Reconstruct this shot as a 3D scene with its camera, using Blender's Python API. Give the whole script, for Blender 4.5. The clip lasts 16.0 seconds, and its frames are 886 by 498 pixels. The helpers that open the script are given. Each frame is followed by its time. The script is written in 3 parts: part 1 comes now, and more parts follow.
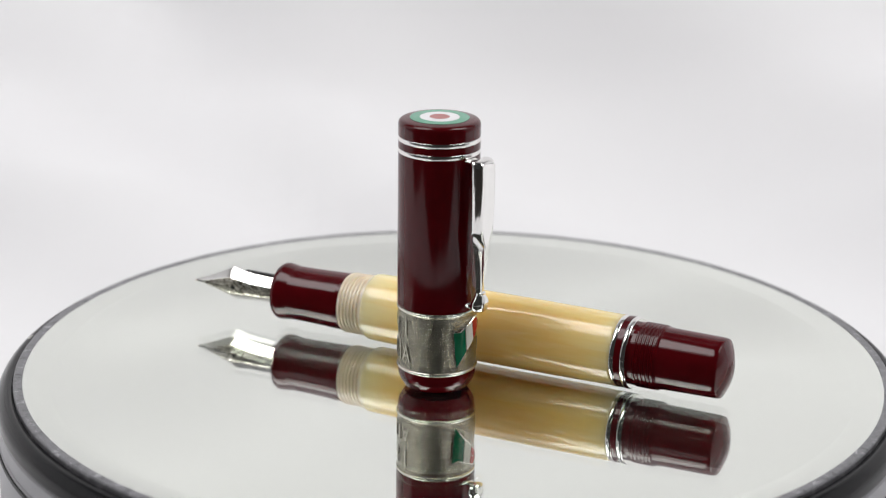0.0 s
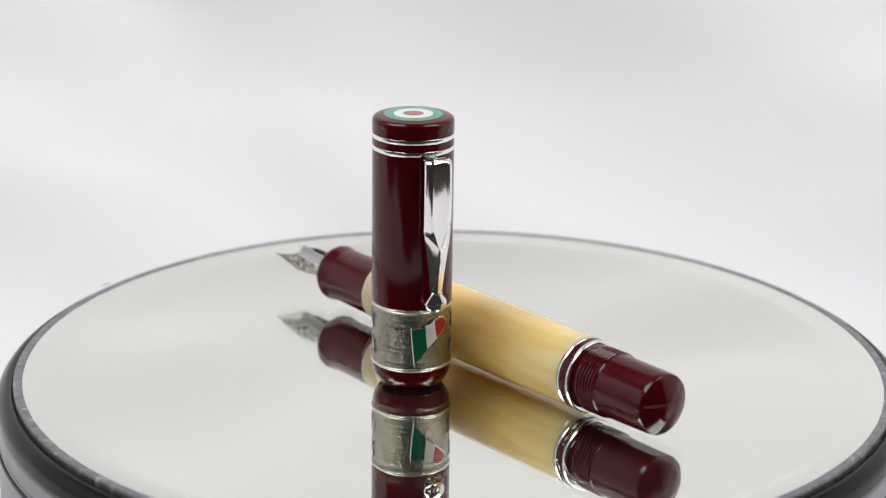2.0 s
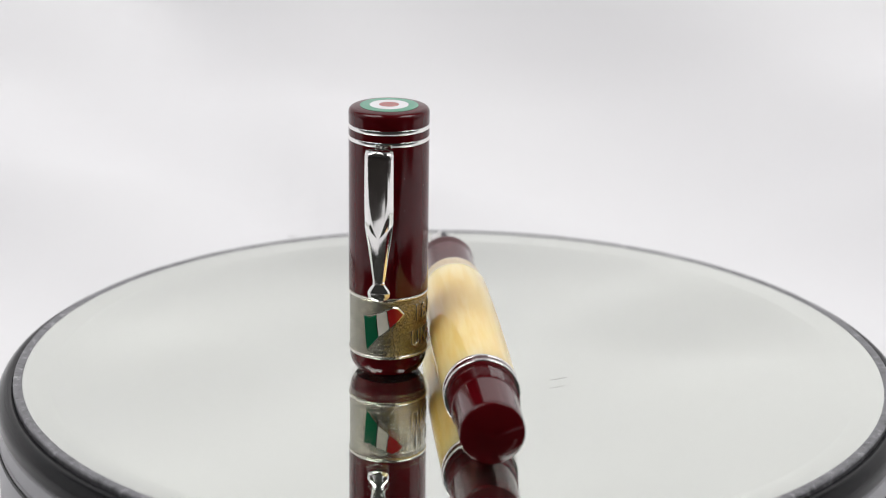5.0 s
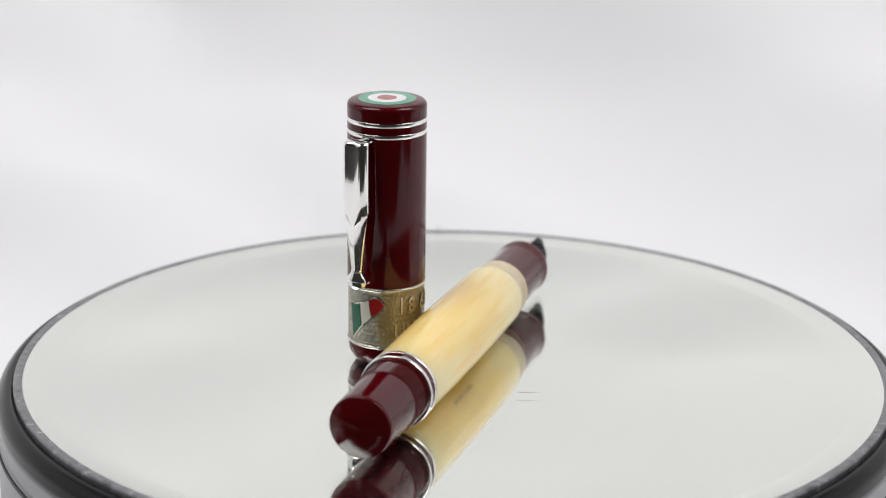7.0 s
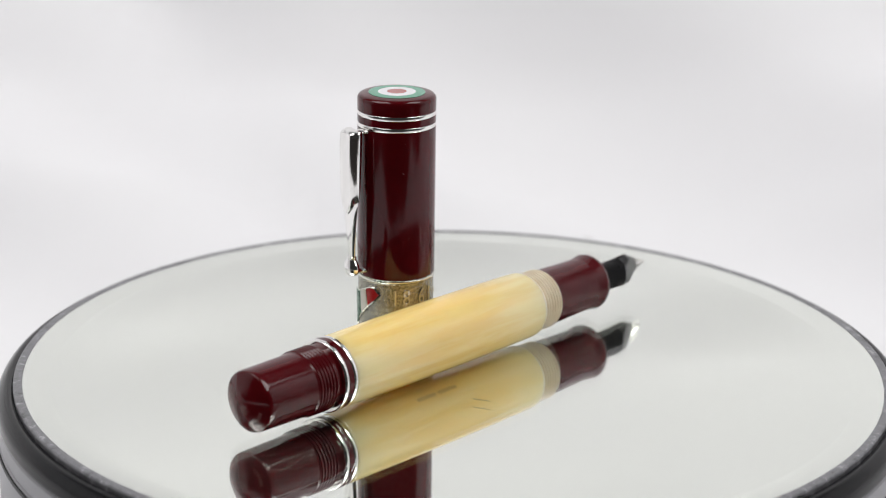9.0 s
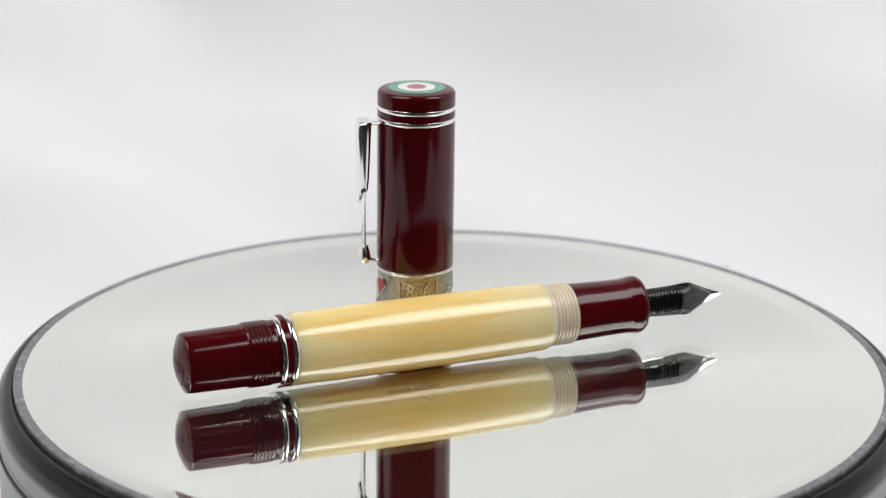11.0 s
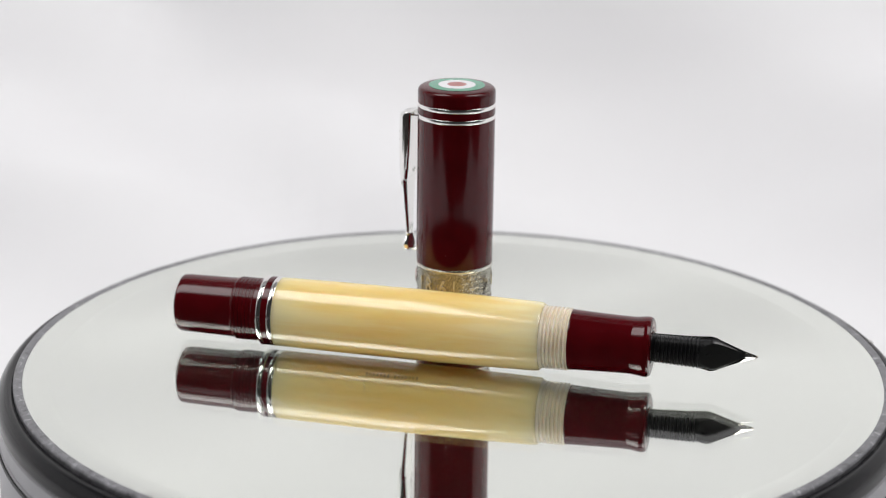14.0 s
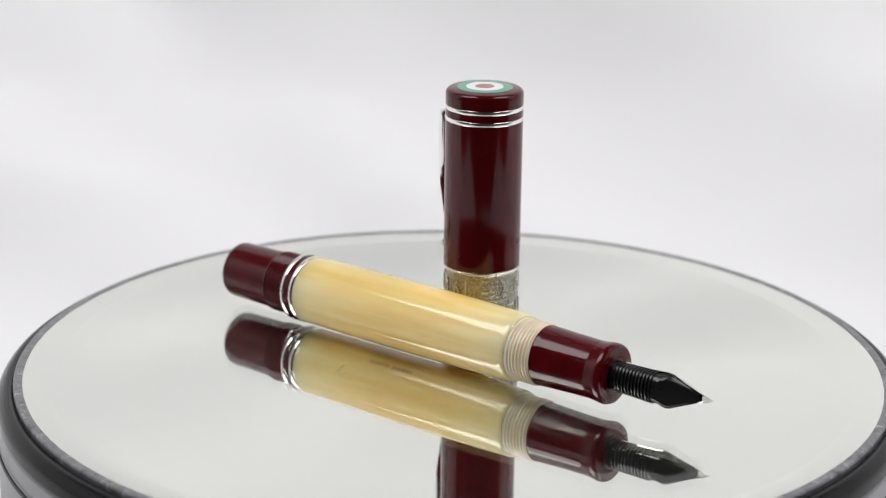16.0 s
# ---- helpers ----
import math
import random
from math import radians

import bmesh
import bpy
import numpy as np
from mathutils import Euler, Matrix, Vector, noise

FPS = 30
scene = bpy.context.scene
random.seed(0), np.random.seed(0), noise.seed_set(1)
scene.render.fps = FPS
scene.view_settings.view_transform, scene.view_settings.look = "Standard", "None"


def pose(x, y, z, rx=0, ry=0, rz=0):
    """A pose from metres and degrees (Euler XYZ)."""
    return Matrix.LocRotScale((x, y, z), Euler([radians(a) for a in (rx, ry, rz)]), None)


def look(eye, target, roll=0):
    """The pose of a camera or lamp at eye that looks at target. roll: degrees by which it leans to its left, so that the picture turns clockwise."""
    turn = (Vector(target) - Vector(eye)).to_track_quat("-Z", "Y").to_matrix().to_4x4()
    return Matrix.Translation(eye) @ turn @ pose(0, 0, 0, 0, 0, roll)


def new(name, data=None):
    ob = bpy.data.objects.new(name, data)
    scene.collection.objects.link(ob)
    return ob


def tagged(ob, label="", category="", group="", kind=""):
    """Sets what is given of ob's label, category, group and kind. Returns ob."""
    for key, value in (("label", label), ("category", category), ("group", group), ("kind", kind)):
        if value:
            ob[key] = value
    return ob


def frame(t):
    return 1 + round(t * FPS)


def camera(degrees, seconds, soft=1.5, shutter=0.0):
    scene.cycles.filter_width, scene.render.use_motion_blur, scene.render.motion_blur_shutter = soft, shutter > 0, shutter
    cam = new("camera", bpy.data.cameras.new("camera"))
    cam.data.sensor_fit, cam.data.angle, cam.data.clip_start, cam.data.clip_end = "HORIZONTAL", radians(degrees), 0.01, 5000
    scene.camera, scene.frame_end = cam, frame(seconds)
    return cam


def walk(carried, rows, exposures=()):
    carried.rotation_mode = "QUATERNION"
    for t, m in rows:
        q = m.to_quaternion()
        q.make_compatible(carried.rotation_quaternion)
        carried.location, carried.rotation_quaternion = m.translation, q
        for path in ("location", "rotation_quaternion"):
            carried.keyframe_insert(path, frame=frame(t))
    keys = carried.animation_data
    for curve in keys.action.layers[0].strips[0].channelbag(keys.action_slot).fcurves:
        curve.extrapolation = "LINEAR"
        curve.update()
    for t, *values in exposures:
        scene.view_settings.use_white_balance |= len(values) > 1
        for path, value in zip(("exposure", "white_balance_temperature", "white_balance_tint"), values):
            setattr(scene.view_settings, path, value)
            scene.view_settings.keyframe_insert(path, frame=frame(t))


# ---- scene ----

# ---------------------------------------------------------------- camera
SECONDS = 16.0
cam = camera(24.28, SECONDS, soft=1.1)
EYE = Vector((0.0, -0.39805, 0.15146))
PITCH, YAW = 0.3110, -0.0055
AHEAD = Vector((math.sin(YAW) * math.cos(PITCH), math.cos(YAW) * math.cos(PITCH), -math.sin(PITCH)))
STAND = look(EYE, EYE + AHEAD, 0.756)
walk(cam, [(0.0, STAND), (SECONDS, STAND)])
cam.data.dof.use_dof = True
cam.data.dof.focus_distance = 0.408
cam.data.dof.aperture_fstop = 17.0

# ---------------------------------------------------------------- light
world = bpy.data.worlds.new("room")
scene.world = world
world.use_nodes = True
world.node_tree.nodes["Background"].inputs["Color"].default_value = (1.0, 0.98, 0.96, 1)
world.node_tree.nodes["Background"].inputs["Strength"].default_value = 0.03


def softbox(name, place, wide, deep, watts):
    """A flat soft lamp overhead, facing down and a little to the back."""
    data = bpy.data.lights.new(name, "AREA")
    data.shape, data.size, data.size_y, data.energy = "RECTANGLE", wide, deep, watts
    data.color = (1.0, 0.985, 0.985)
    ob = new(name, data)
    ob.matrix_basis = pose(*place, 14)
    return ob


for middle, watts in ((-0.460, 1.0), (0.535, 1.03)):
    softbox("softbox_lamp", (middle, -0.08, 0.74), 0.62, 0.54, 1.62 * watts)
    softbox("softbox_core", (middle, -0.079, 0.736), 0.58, 0.40, 3.09 * watts)  # second lamp, added to brighten the softbox's middle and its highlights
scene.view_settings.exposure = 0.0


# ---------------------------------------------------------------- materials
class Nodes:
    """A small builder round one node tree."""

    def __init__(self, name):
        self.material = bpy.data.materials.new(name)
        self.material.use_nodes = True
        self.tree = self.material.node_tree
        self.shader = self.tree.nodes["Principled BSDF"]
        self.coords = self.tree.nodes.new("ShaderNodeTexCoord").outputs["Object"]

    def set(self, **values):
        for key, value in values.items():
            self.shader.inputs[key.replace("_", " ")].default_value = value
        return self

    def add(self, kind, **values):
        node = self.tree.nodes.new(kind)
        for key, value in values.items():
            node.inputs[key.replace("_", " ")].default_value = value
        return node

    def link(self, a, b):
        self.tree.links.new(a, b)

    def noise(self, scale, detail=4.0, stretch=(1, 1, 1), rough=0.5, distortion=0.0):
        move = self.add("ShaderNodeMapping", Scale=stretch)
        self.link(self.coords, move.inputs["Vector"])
        tex = self.add("ShaderNodeTexNoise", Scale=scale, Detail=detail, Roughness=rough, Distortion=distortion)
        self.link(move.outputs["Vector"], tex.inputs["Vector"])
        return tex.outputs["Fac"]

    def ramp(self, fac, stops, smooth=False):
        node = self.tree.nodes.new("ShaderNodeValToRGB")
        node.color_ramp.interpolation = "EASE" if smooth else "LINEAR"
        while len(node.color_ramp.elements) < len(stops):
            node.color_ramp.elements.new(0.5)
        for element, (at, colour) in zip(node.color_ramp.elements, stops):
            element.position = at
            element.color = (*colour, 1) if len(colour) == 3 else colour
        self.link(fac, node.inputs["Fac"])
        return node.outputs["Color"]

    def spread(self, fac, low, high, name):
        node = self.add("ShaderNodeMapRange")
        node.inputs["To Min"].default_value, node.inputs["To Max"].default_value = low, high
        self.link(fac, node.inputs["Value"])
        self.link(node.outputs["Result"], self.shader.inputs[name])

    def mix(self, fac, a, b):
        node = self.tree.nodes.new("ShaderNodeMix")
        node.data_type = "RGBA"
        if isinstance(fac, float):
            node.inputs[0].default_value = fac
        else:
            self.link(fac, node.inputs[0])
        for value, index in ((a, 6), (b, 7)):
            if isinstance(value, tuple):
                node.inputs[index].default_value = (*value, 1)
            else:
                self.link(value, node.inputs[index])
        return node.outputs[2]

    def bump(self, fac, strength, distance):
        node = self.add("ShaderNodeBump", Strength=strength, Distance=distance)
        self.link(fac, node.inputs["Height"])
        self.link(node.outputs["Normal"], self.shader.inputs["Normal"])
        return self

    def colour(self, socket):
        self.link(socket, self.shader.inputs["Base Color"])
        return self


def burgundy_resin():
    n = Nodes("burgundy_resin").set(Roughness=0.06, IOR=1.40)
    n.colour(n.ramp(n.noise(160, 3), [(0.3, (0.058, 0.0012, 0.0026)), (0.7, (0.076, 0.0016, 0.0038))]))
    n.spread(n.noise(700, 5), 0.04, 0.11, "Roughness")
    return n.material


def cream_resin():
    """Pearly cream celluloid with long drawn streaks of honey."""
    n = Nodes("cream_resin").set(IOR=1.62)
    n.set(Subsurface_Weight=0.78, Subsurface_Radius=(0.0068, 0.0066, 0.0062), Subsurface_Scale=1.0)
    wide = n.noise(85, 3, (0.16, 1, 1), 0.5, 0.3)
    fine = n.noise(420, 4, (0.10, 1, 1), 0.55, 0.3)
    gentle = n.add("ShaderNodeMapRange")
    gentle.inputs["To Min"].default_value, gentle.inputs["To Max"].default_value = 0.275, 0.675
    n.link(wide, gentle.inputs["Value"])
    wide = gentle.outputs["Result"]
    ends = n.add("ShaderNodeSeparateXYZ")
    n.link(n.coords, ends.inputs["Vector"])
    middle = n.add("ShaderNodeMath")
    middle.operation = "SUBTRACT"
    middle.inputs[1].default_value = 0.026
    n.link(ends.outputs["X"], middle.inputs[0])
    square = n.add("ShaderNodeMath")
    square.operation = "MULTIPLY"
    n.link(middle.outputs["Value"], square.inputs[0])
    n.link(middle.outputs["Value"], square.inputs[1])
    paler = n.add("ShaderNodeMath")
    paler.operation = "MULTIPLY_ADD"
    paler.inputs[1].default_value = 215.0
    n.link(square.outputs["Value"], paler.inputs[0])
    n.link(wide, paler.inputs[2])
    lean = n.add("ShaderNodeMath")
    lean.operation = "MULTIPLY_ADD"
    lean.inputs[1].default_value = -3.0
    n.link(ends.outputs["Y"], lean.inputs[0])
    n.link(paler.outputs["Value"], lean.inputs[2])
    wide = lean.outputs["Value"]
    base = n.ramp(wide, [(0.36, (0.89, 0.58, 0.125)), (0.50, (0.94, 0.69, 0.245)), (0.66, (0.97, 0.795, 0.43)), (0.90, (0.985, 0.865, 0.64))], True)
    streak = n.ramp(fine, [(0.40, (0.80, 0.50, 0.14)), (0.60, (0.95, 0.79, 0.47))], True)
    n.colour(n.mix(0.20, base, streak))
    n.spread(n.noise(600, 5), 0.02, 0.06, "Roughness")
    return n.material


def clear_resin():
    n = Nodes("clear_cream_resin").set(Roughness=0.16, IOR=1.48, Subsurface_Weight=0.2, Subsurface_Radius=(0.003, 0.002, 0.001), Subsurface_Scale=1.0)
    n.colour(n.ramp(n.noise(260, 3), [(0.35, (0.76, 0.65, 0.49)), (0.65, (0.84, 0.75, 0.60))]))
    return n.material


def chrome(name="chrome", tone=(0.90, 0.89, 0.87), low=0.03, high=0.10):
    n = Nodes(name).set(Metallic=1.0)
    n.colour(n.ramp(n.noise(300, 3), [(0.3, tuple(c * 0.96 for c in tone)), (0.7, tone)]))
    n.spread(n.noise(900, 5), low, high, "Roughness")
    return n.material


def pewter():
    """Cast silver with lines of tiny worn lettering, darkened in its hollows."""
    n = Nodes("aged_silver").set(Metallic=1.0)
    wave = n.tree.nodes.new("ShaderNodeTexWave")
    wave.wave_type, wave.bands_direction, wave.wave_profile = "BANDS", "Z", "SIN"
    for key, value in (("Scale", 285.0), ("Distortion", 0.15), ("Detail", 1.0), ("Detail Scale", 3.0)):
        wave.inputs[key].default_value = value
    n.link(n.coords, wave.inputs["Vector"])
    signs = n.noise(3300, 4, (1, 1, 0.75), 0.65)
    rows = n.add("ShaderNodeMapRange")
    rows.inputs["To Min"].default_value = 0.65
    n.link(wave.outputs["Fac"], rows.inputs["Value"])
    both = n.add("ShaderNodeMath")
    both.operation = "MULTIPLY"
    n.link(n.ramp(signs, [(0.36, (0, 0, 0)), (0.64, (1, 1, 1))]), both.inputs[0])
    n.link(rows.outputs["Result"], both.inputs[1])
    lines = both.outputs["Value"]
    broad = n.noise(260, 4)
    n.colour(n.mix(broad, n.ramp(lines, [(0.02, (0.150, 0.140, 0.112)), (0.7, (0.43, 0.405, 0.335))]),
                   n.ramp(lines, [(0.02, (0.25, 0.235, 0.19)), (0.7, (0.62, 0.59, 0.50))])))
    n.spread(lines, 0.20, 0.10, "Roughness")
    n.bump(lines, 0.45, 0.00018)
    return n.material


def plain(name, tone, rough, spread=0.06, metal=0.0, scale=400, relief=0.0):
    n = Nodes(name).set(Metallic=metal)
    n.colour(n.ramp(n.noise(scale, 4), [(0.3, tuple(c * 0.92 for c in tone)), (0.7, tone)]))
    n.spread(n.noise(scale * 2.2, 4), max(0.02, rough - spread), rough + spread, "Roughness")
    if relief:
        n.bump(n.noise(scale * 3, 4), 0.4, relief)
    return n.material


def etched():
    """Steel with engraved scrolls, dark in the cuts."""
    n = Nodes("etched_nib_steel").set(Metallic=1.0)
    cuts = n.noise(1050, 4, (0.6, 1, 1), 0.62, 2.2)
    n.colour(n.ramp(cuts, [(0.42, (0.10, 0.09, 0.07)), (0.52, (0.50, 0.48, 0.41)), (0.66, (0.80, 0.78, 0.72))]))
    n.spread(cuts, 0.38, 0.22, "Roughness")
    n.bump(cuts, 0.4, 0.0002)
    return n.material


def clear_glass():
    """Thin clear sheet: it lets the light through and adds the faint second image of a glass face, under a film of dust."""
    n = Nodes("mirror_glass")
    clear = n.add("ShaderNodeBsdfTransparent", Color=(0.992, 0.997, 0.988, 1))
    sheen = n.add("ShaderNodeBsdfGlossy", Roughness=0.0)
    mixed = n.tree.nodes.new("ShaderNodeMixShader")
    power = n.add("ShaderNodeMath")
    power.operation = "POWER"
    power.inputs[1].default_value = 5.0
    n.link(n.add("ShaderNodeLayerWeight", Blend=0.5).outputs["Facing"], power.inputs[0])
    amount = n.add("ShaderNodeMapRange")
    amount.inputs["To Min"].default_value = 0.04
    n.link(power.outputs["Value"], amount.inputs["Value"])
    n.link(amount.outputs["Result"], mixed.inputs[0])
    n.link(clear.outputs[0], mixed.inputs[1])
    n.link(sheen.outputs[0], mixed.inputs[2])
    veil = n.add("ShaderNodeBsdfDiffuse", Color=(0.80, 0.79, 0.78, 1))
    dusty = n.tree.nodes.new("ShaderNodeMixShader")
    film = n.add("ShaderNodeMapRange")
    film.inputs["To Min"].default_value, film.inputs["To Max"].default_value = 0.001, 0.006
    n.link(n.noise(45, 4), film.inputs["Value"])
    n.link(film.outputs["Result"], dusty.inputs[0])
    n.link(mixed.outputs[0], dusty.inputs[1])
    n.link(veil.outputs[0], dusty.inputs[2])
    n.link(dusty.outputs[0], n.tree.nodes["Material Output"].inputs["Surface"])
    return n.material


def silvering():
    n = Nodes("silvering").set(Metallic=1.0, Roughness=0.0)
    n.set(Base_Color=(0.975, 0.992, 0.948, 1))
    return n.material


def cloth():
    n = Nodes("white_cloth").set(Roughness=0.9)
    n.colour(n.ramp(n.noise(7, 4), [(0.3, (0.80, 0.80, 0.815)), (0.7, (0.84, 0.84, 0.85))]))
    n.bump(n.noise(900, 3), 0.15, 0.0004)
    return n.material


def ground_glass():
    """The ground edge of the mirror, with ragged dark marks where the silver has lifted."""
    n = Nodes("ground_glass_edge").set(Roughness=0.32)
    marks = n.noise(420, 6, (1, 1, 1), 0.78, 0.5)
    n.colour(n.ramp(marks, [(0.36, (0.03, 0.03, 0.034)), (0.42, (0.13, 0.13, 0.14)), (0.57, (0.17, 0.17, 0.182)), (0.63, (0.42, 0.42, 0.44))]))
    n.bump(marks, 0.3, 0.0003)
    return n.material


BURGUNDY, CREAM, CLEAR, CHROME, PEWTER = burgundy_resin(), cream_resin(), clear_resin(), chrome(), pewter()
BRIGHT_CAST = chrome("polished_cast_silver", (0.78, 0.76, 0.69), 0.08, 0.18)
CAST_LETTER = chrome("worn_cast_silver", (0.56, 0.54, 0.47), 0.16, 0.34)
STEEL = chrome("nib_steel", (0.86, 0.85, 0.82), 0.05, 0.14)
ETCHED = etched()
IRIDIUM = plain("nib_point_metal", (0.62, 0.52, 0.43), 0.30, 0.05, 1.0)
EBONITE = plain("black_feed_plastic", (0.006, 0.006, 0.0065), 0.30, 0.08)
SLIT = plain("dark_slit", (0.012, 0.011, 0.010), 0.6)
GREEN = plain("green_enamel", (0.006, 0.105, 0.048), 0.10, 0.04)
WHITE = plain("white_enamel", (0.72, 0.71, 0.66), 0.10, 0.04)
RED = plain("red_enamel", (0.38, 0.014, 0.014), 0.10, 0.04)
TOP_GREEN = plain("green_inlay", (0.065, 0.300, 0.185), 0.10, 0.04)
TOP_WHITE = plain("white_inlay", (0.80, 0.80, 0.82), 0.10, 0.04)
TOP_RED = plain("red_inlay", (0.36, 0.075, 0.065), 0.10, 0.04)
GLASS, SILVERING, CLOTH, GROUND_EDGE = clear_glass(), silvering(), cloth(), ground_glass()
BLACK_RIM = plain("black_glossy_plastic", (0.007, 0.007, 0.008), 0.12, 0.04, 0.0, 90)
BLACK_RIM.node_tree.nodes["Principled BSDF"].inputs["Specular IOR Level"].default_value = 0.20
GREY_BASE = plain("pale_grey_plastic", (0.30, 0.30, 0.315), 0.38, 0.06, 0.0, 120)
DARK_GAP = plain("dark_seam", (0.012, 0.012, 0.012), 0.5)
TAPE = Nodes("clear_tape").set(Roughness=0.15, IOR=1.45, Transmission_Weight=0.8, Base_Color=(0.9, 0.88, 0.85, 1)).material
DESK = plain("dark_desk", (0.022, 0.018, 0.016), 0.55, 0.08, 0.0, 20)
SPECK = plain("dust", (0.16, 0.15, 0.13), 0.9)
LINT = plain("pale_dust", (0.52, 0.51, 0.49), 0.9)
CM = 0.01


# ---------------------------------------------------------------- helpers
def thing(name, m, label, category, kind="", group=""):
    ob = new(name)
    ob.empty_display_size = 0.01
    ob.matrix_basis = m
    return tagged(ob, label, category, group, kind)


def part(name, bm, materials, parent, label="", smooth=40):
    """One mesh under a thing or a part; bm is in metres, in its thing's space."""
    mesh = bpy.data.meshes.new(name)
    bmesh.ops.recalc_face_normals(bm, faces=bm.faces)
    bm.to_mesh(mesh)
    bm.free()
    for material in materials if isinstance(materials, (list, tuple)) else [materials]:
        mesh.materials.append(material)
    mesh.shade_smooth()
    mesh.set_sharp_from_angle(angle=radians(smooth))
    ob = new(name, mesh)
    ob.parent = parent
    return tagged(ob, label) if label else ob


def rounded(profile, radius, steps=4):
    """A (r, z) outline with its inner corners rounded; radius may be one value or one for each point."""
    out = []
    for i, p in enumerate(profile):
        rad = radius[i] if isinstance(radius, (list, tuple)) else radius
        if i in (0, len(profile) - 1) or rad <= 0:
            out.append(p)
            continue
        p, a, b = Vector(p), Vector(profile[i - 1]), Vector(profile[i + 1])
        u, v = a - p, b - p
        cut = min(rad, u.length * 0.49, v.length * 0.49)
        a, b = p + u.normalized() * cut, p + v.normalized() * cut
        for k in range(steps + 1):
            t = k / steps
            out.append(tuple(a * (1 - t) ** 2 + p * 2 * t * (1 - t) + b * t * t))
    return out


def supported(profile, near=0.012, longest=0.08):
    """The outline with extra points close to both ends of each long stretch, so that its shading stays straight."""
    out = [profile[0]]
    for a, b in zip(profile, profile[1:]):
        length = math.hypot(b[0] - a[0], b[1] - a[1])
        if length > longest:
            for t in (near / length, 1 - near / length):
                out.append((a[0] + (b[0] - a[0]) * t, a[1] + (b[1] - a[1]) * t))
        out.append(b)
    return out


def lathe(profile, segments=128, along_x=False, bm=None):
    """Turns an outline of (radius, height) in centimetres round the z axis, or round the x axis."""
    bm = bm or bmesh.new()
    rings = []
    for r, z in supported(profile):
        if r < 1e-6:
            rings.append([bm.verts.new((0, 0, z * CM))])
        else:
            rings.append([bm.verts.new((r * CM * math.cos(2 * math.pi * k / segments), r * CM * math.sin(2 * math.pi * k / segments), z * CM)) for k in range(segments)])
    for a, b in zip(rings, rings[1:]):
        for k in range(segments):
            k2 = (k + 1) % segments
            if len(a) == 1 and len(b) == 1:
                continue
            if len(a) == 1:
                bm.faces.new((a[0], b[k], b[k2]))
            elif len(b) == 1:
                bm.faces.new((a[k], b[0], a[k2]))
            else:
                bm.faces.new((a[k], b[k], b[k2], a[k2]))
    if along_x:
        bmesh.ops.rotate(bm, verts=bm.verts, matrix=Matrix.Rotation(radians(90), 3, "Y"))
    return bm


def ball(bm, centre, radius, squash=1.0, segments=32):
    out = bmesh.ops.create_uvsphere(bm, u_segments=segments, v_segments=segments // 2, radius=radius)
    for v in out["verts"]:
        v.co = Vector((v.co.x, v.co.y, v.co.z * squash)) + Vector(centre)
    return bm


def box(bm, low, high):
    verts = bmesh.ops.create_cube(bm, size=1.0)["verts"]
    low, high = Vector(low), Vector(high)
    for v in verts:
        v.co = Vector(((low[i] + high[i]) / 2 + v.co[i] * (high[i] - low[i]) for i in range(3)))
    return verts


def loft(rows, close=True, bm=None):
    """Skins rows of points (each the same number, metres); the rows are closed loops."""
    bm = bm or bmesh.new()
    rings = [[bm.verts.new(p) for p in row] for row in rows]
    count = len(rings[0])
    for a, b in zip(rings, rings[1:]):
        for k in range(count if close else count - 1):
            bm.faces.new((a[k], a[(k + 1) % count], b[(k + 1) % count], b[k]))
    if close:
        bm.faces.new(rings[0][::-1])
        bm.faces.new(rings[-1])
    return bm


def glide(table, t):
    """Linear look-up in rows of (t, value)."""
    return float(np.interp(t, [r[0] for r in table], [r[1] for r in table]))


def flow(table, t):
    """Smooth look-up in rows of (t, value): a cubic through the rows that never swings past them."""
    ts, vs = [r[0] for r in table], [r[1] for r in table]
    if t <= ts[0] or t >= ts[-1]:
        return float(vs[0] if t <= ts[0] else vs[-1])
    slope = [(b - a) / (d - c) for a, b, c, d in zip(vs, vs[1:], ts, ts[1:])]
    rise = [slope[0]] + [0.0 if a * b <= 0 else 2 * a * b / (a + b) for a, b in zip(slope, slope[1:])] + [slope[-1]]
    k = max(i for i in range(len(ts) - 1) if ts[i] <= t)
    h = ts[k + 1] - ts[k]
    u = (t - ts[k]) / h
    return float(vs[k] * (1 + 2 * u) * (1 - u) ** 2 + rise[k] * h * u * (1 - u) ** 2 + vs[k + 1] * u * u * (3 - 2 * u) + rise[k + 1] * h * u * u * (u - 1))


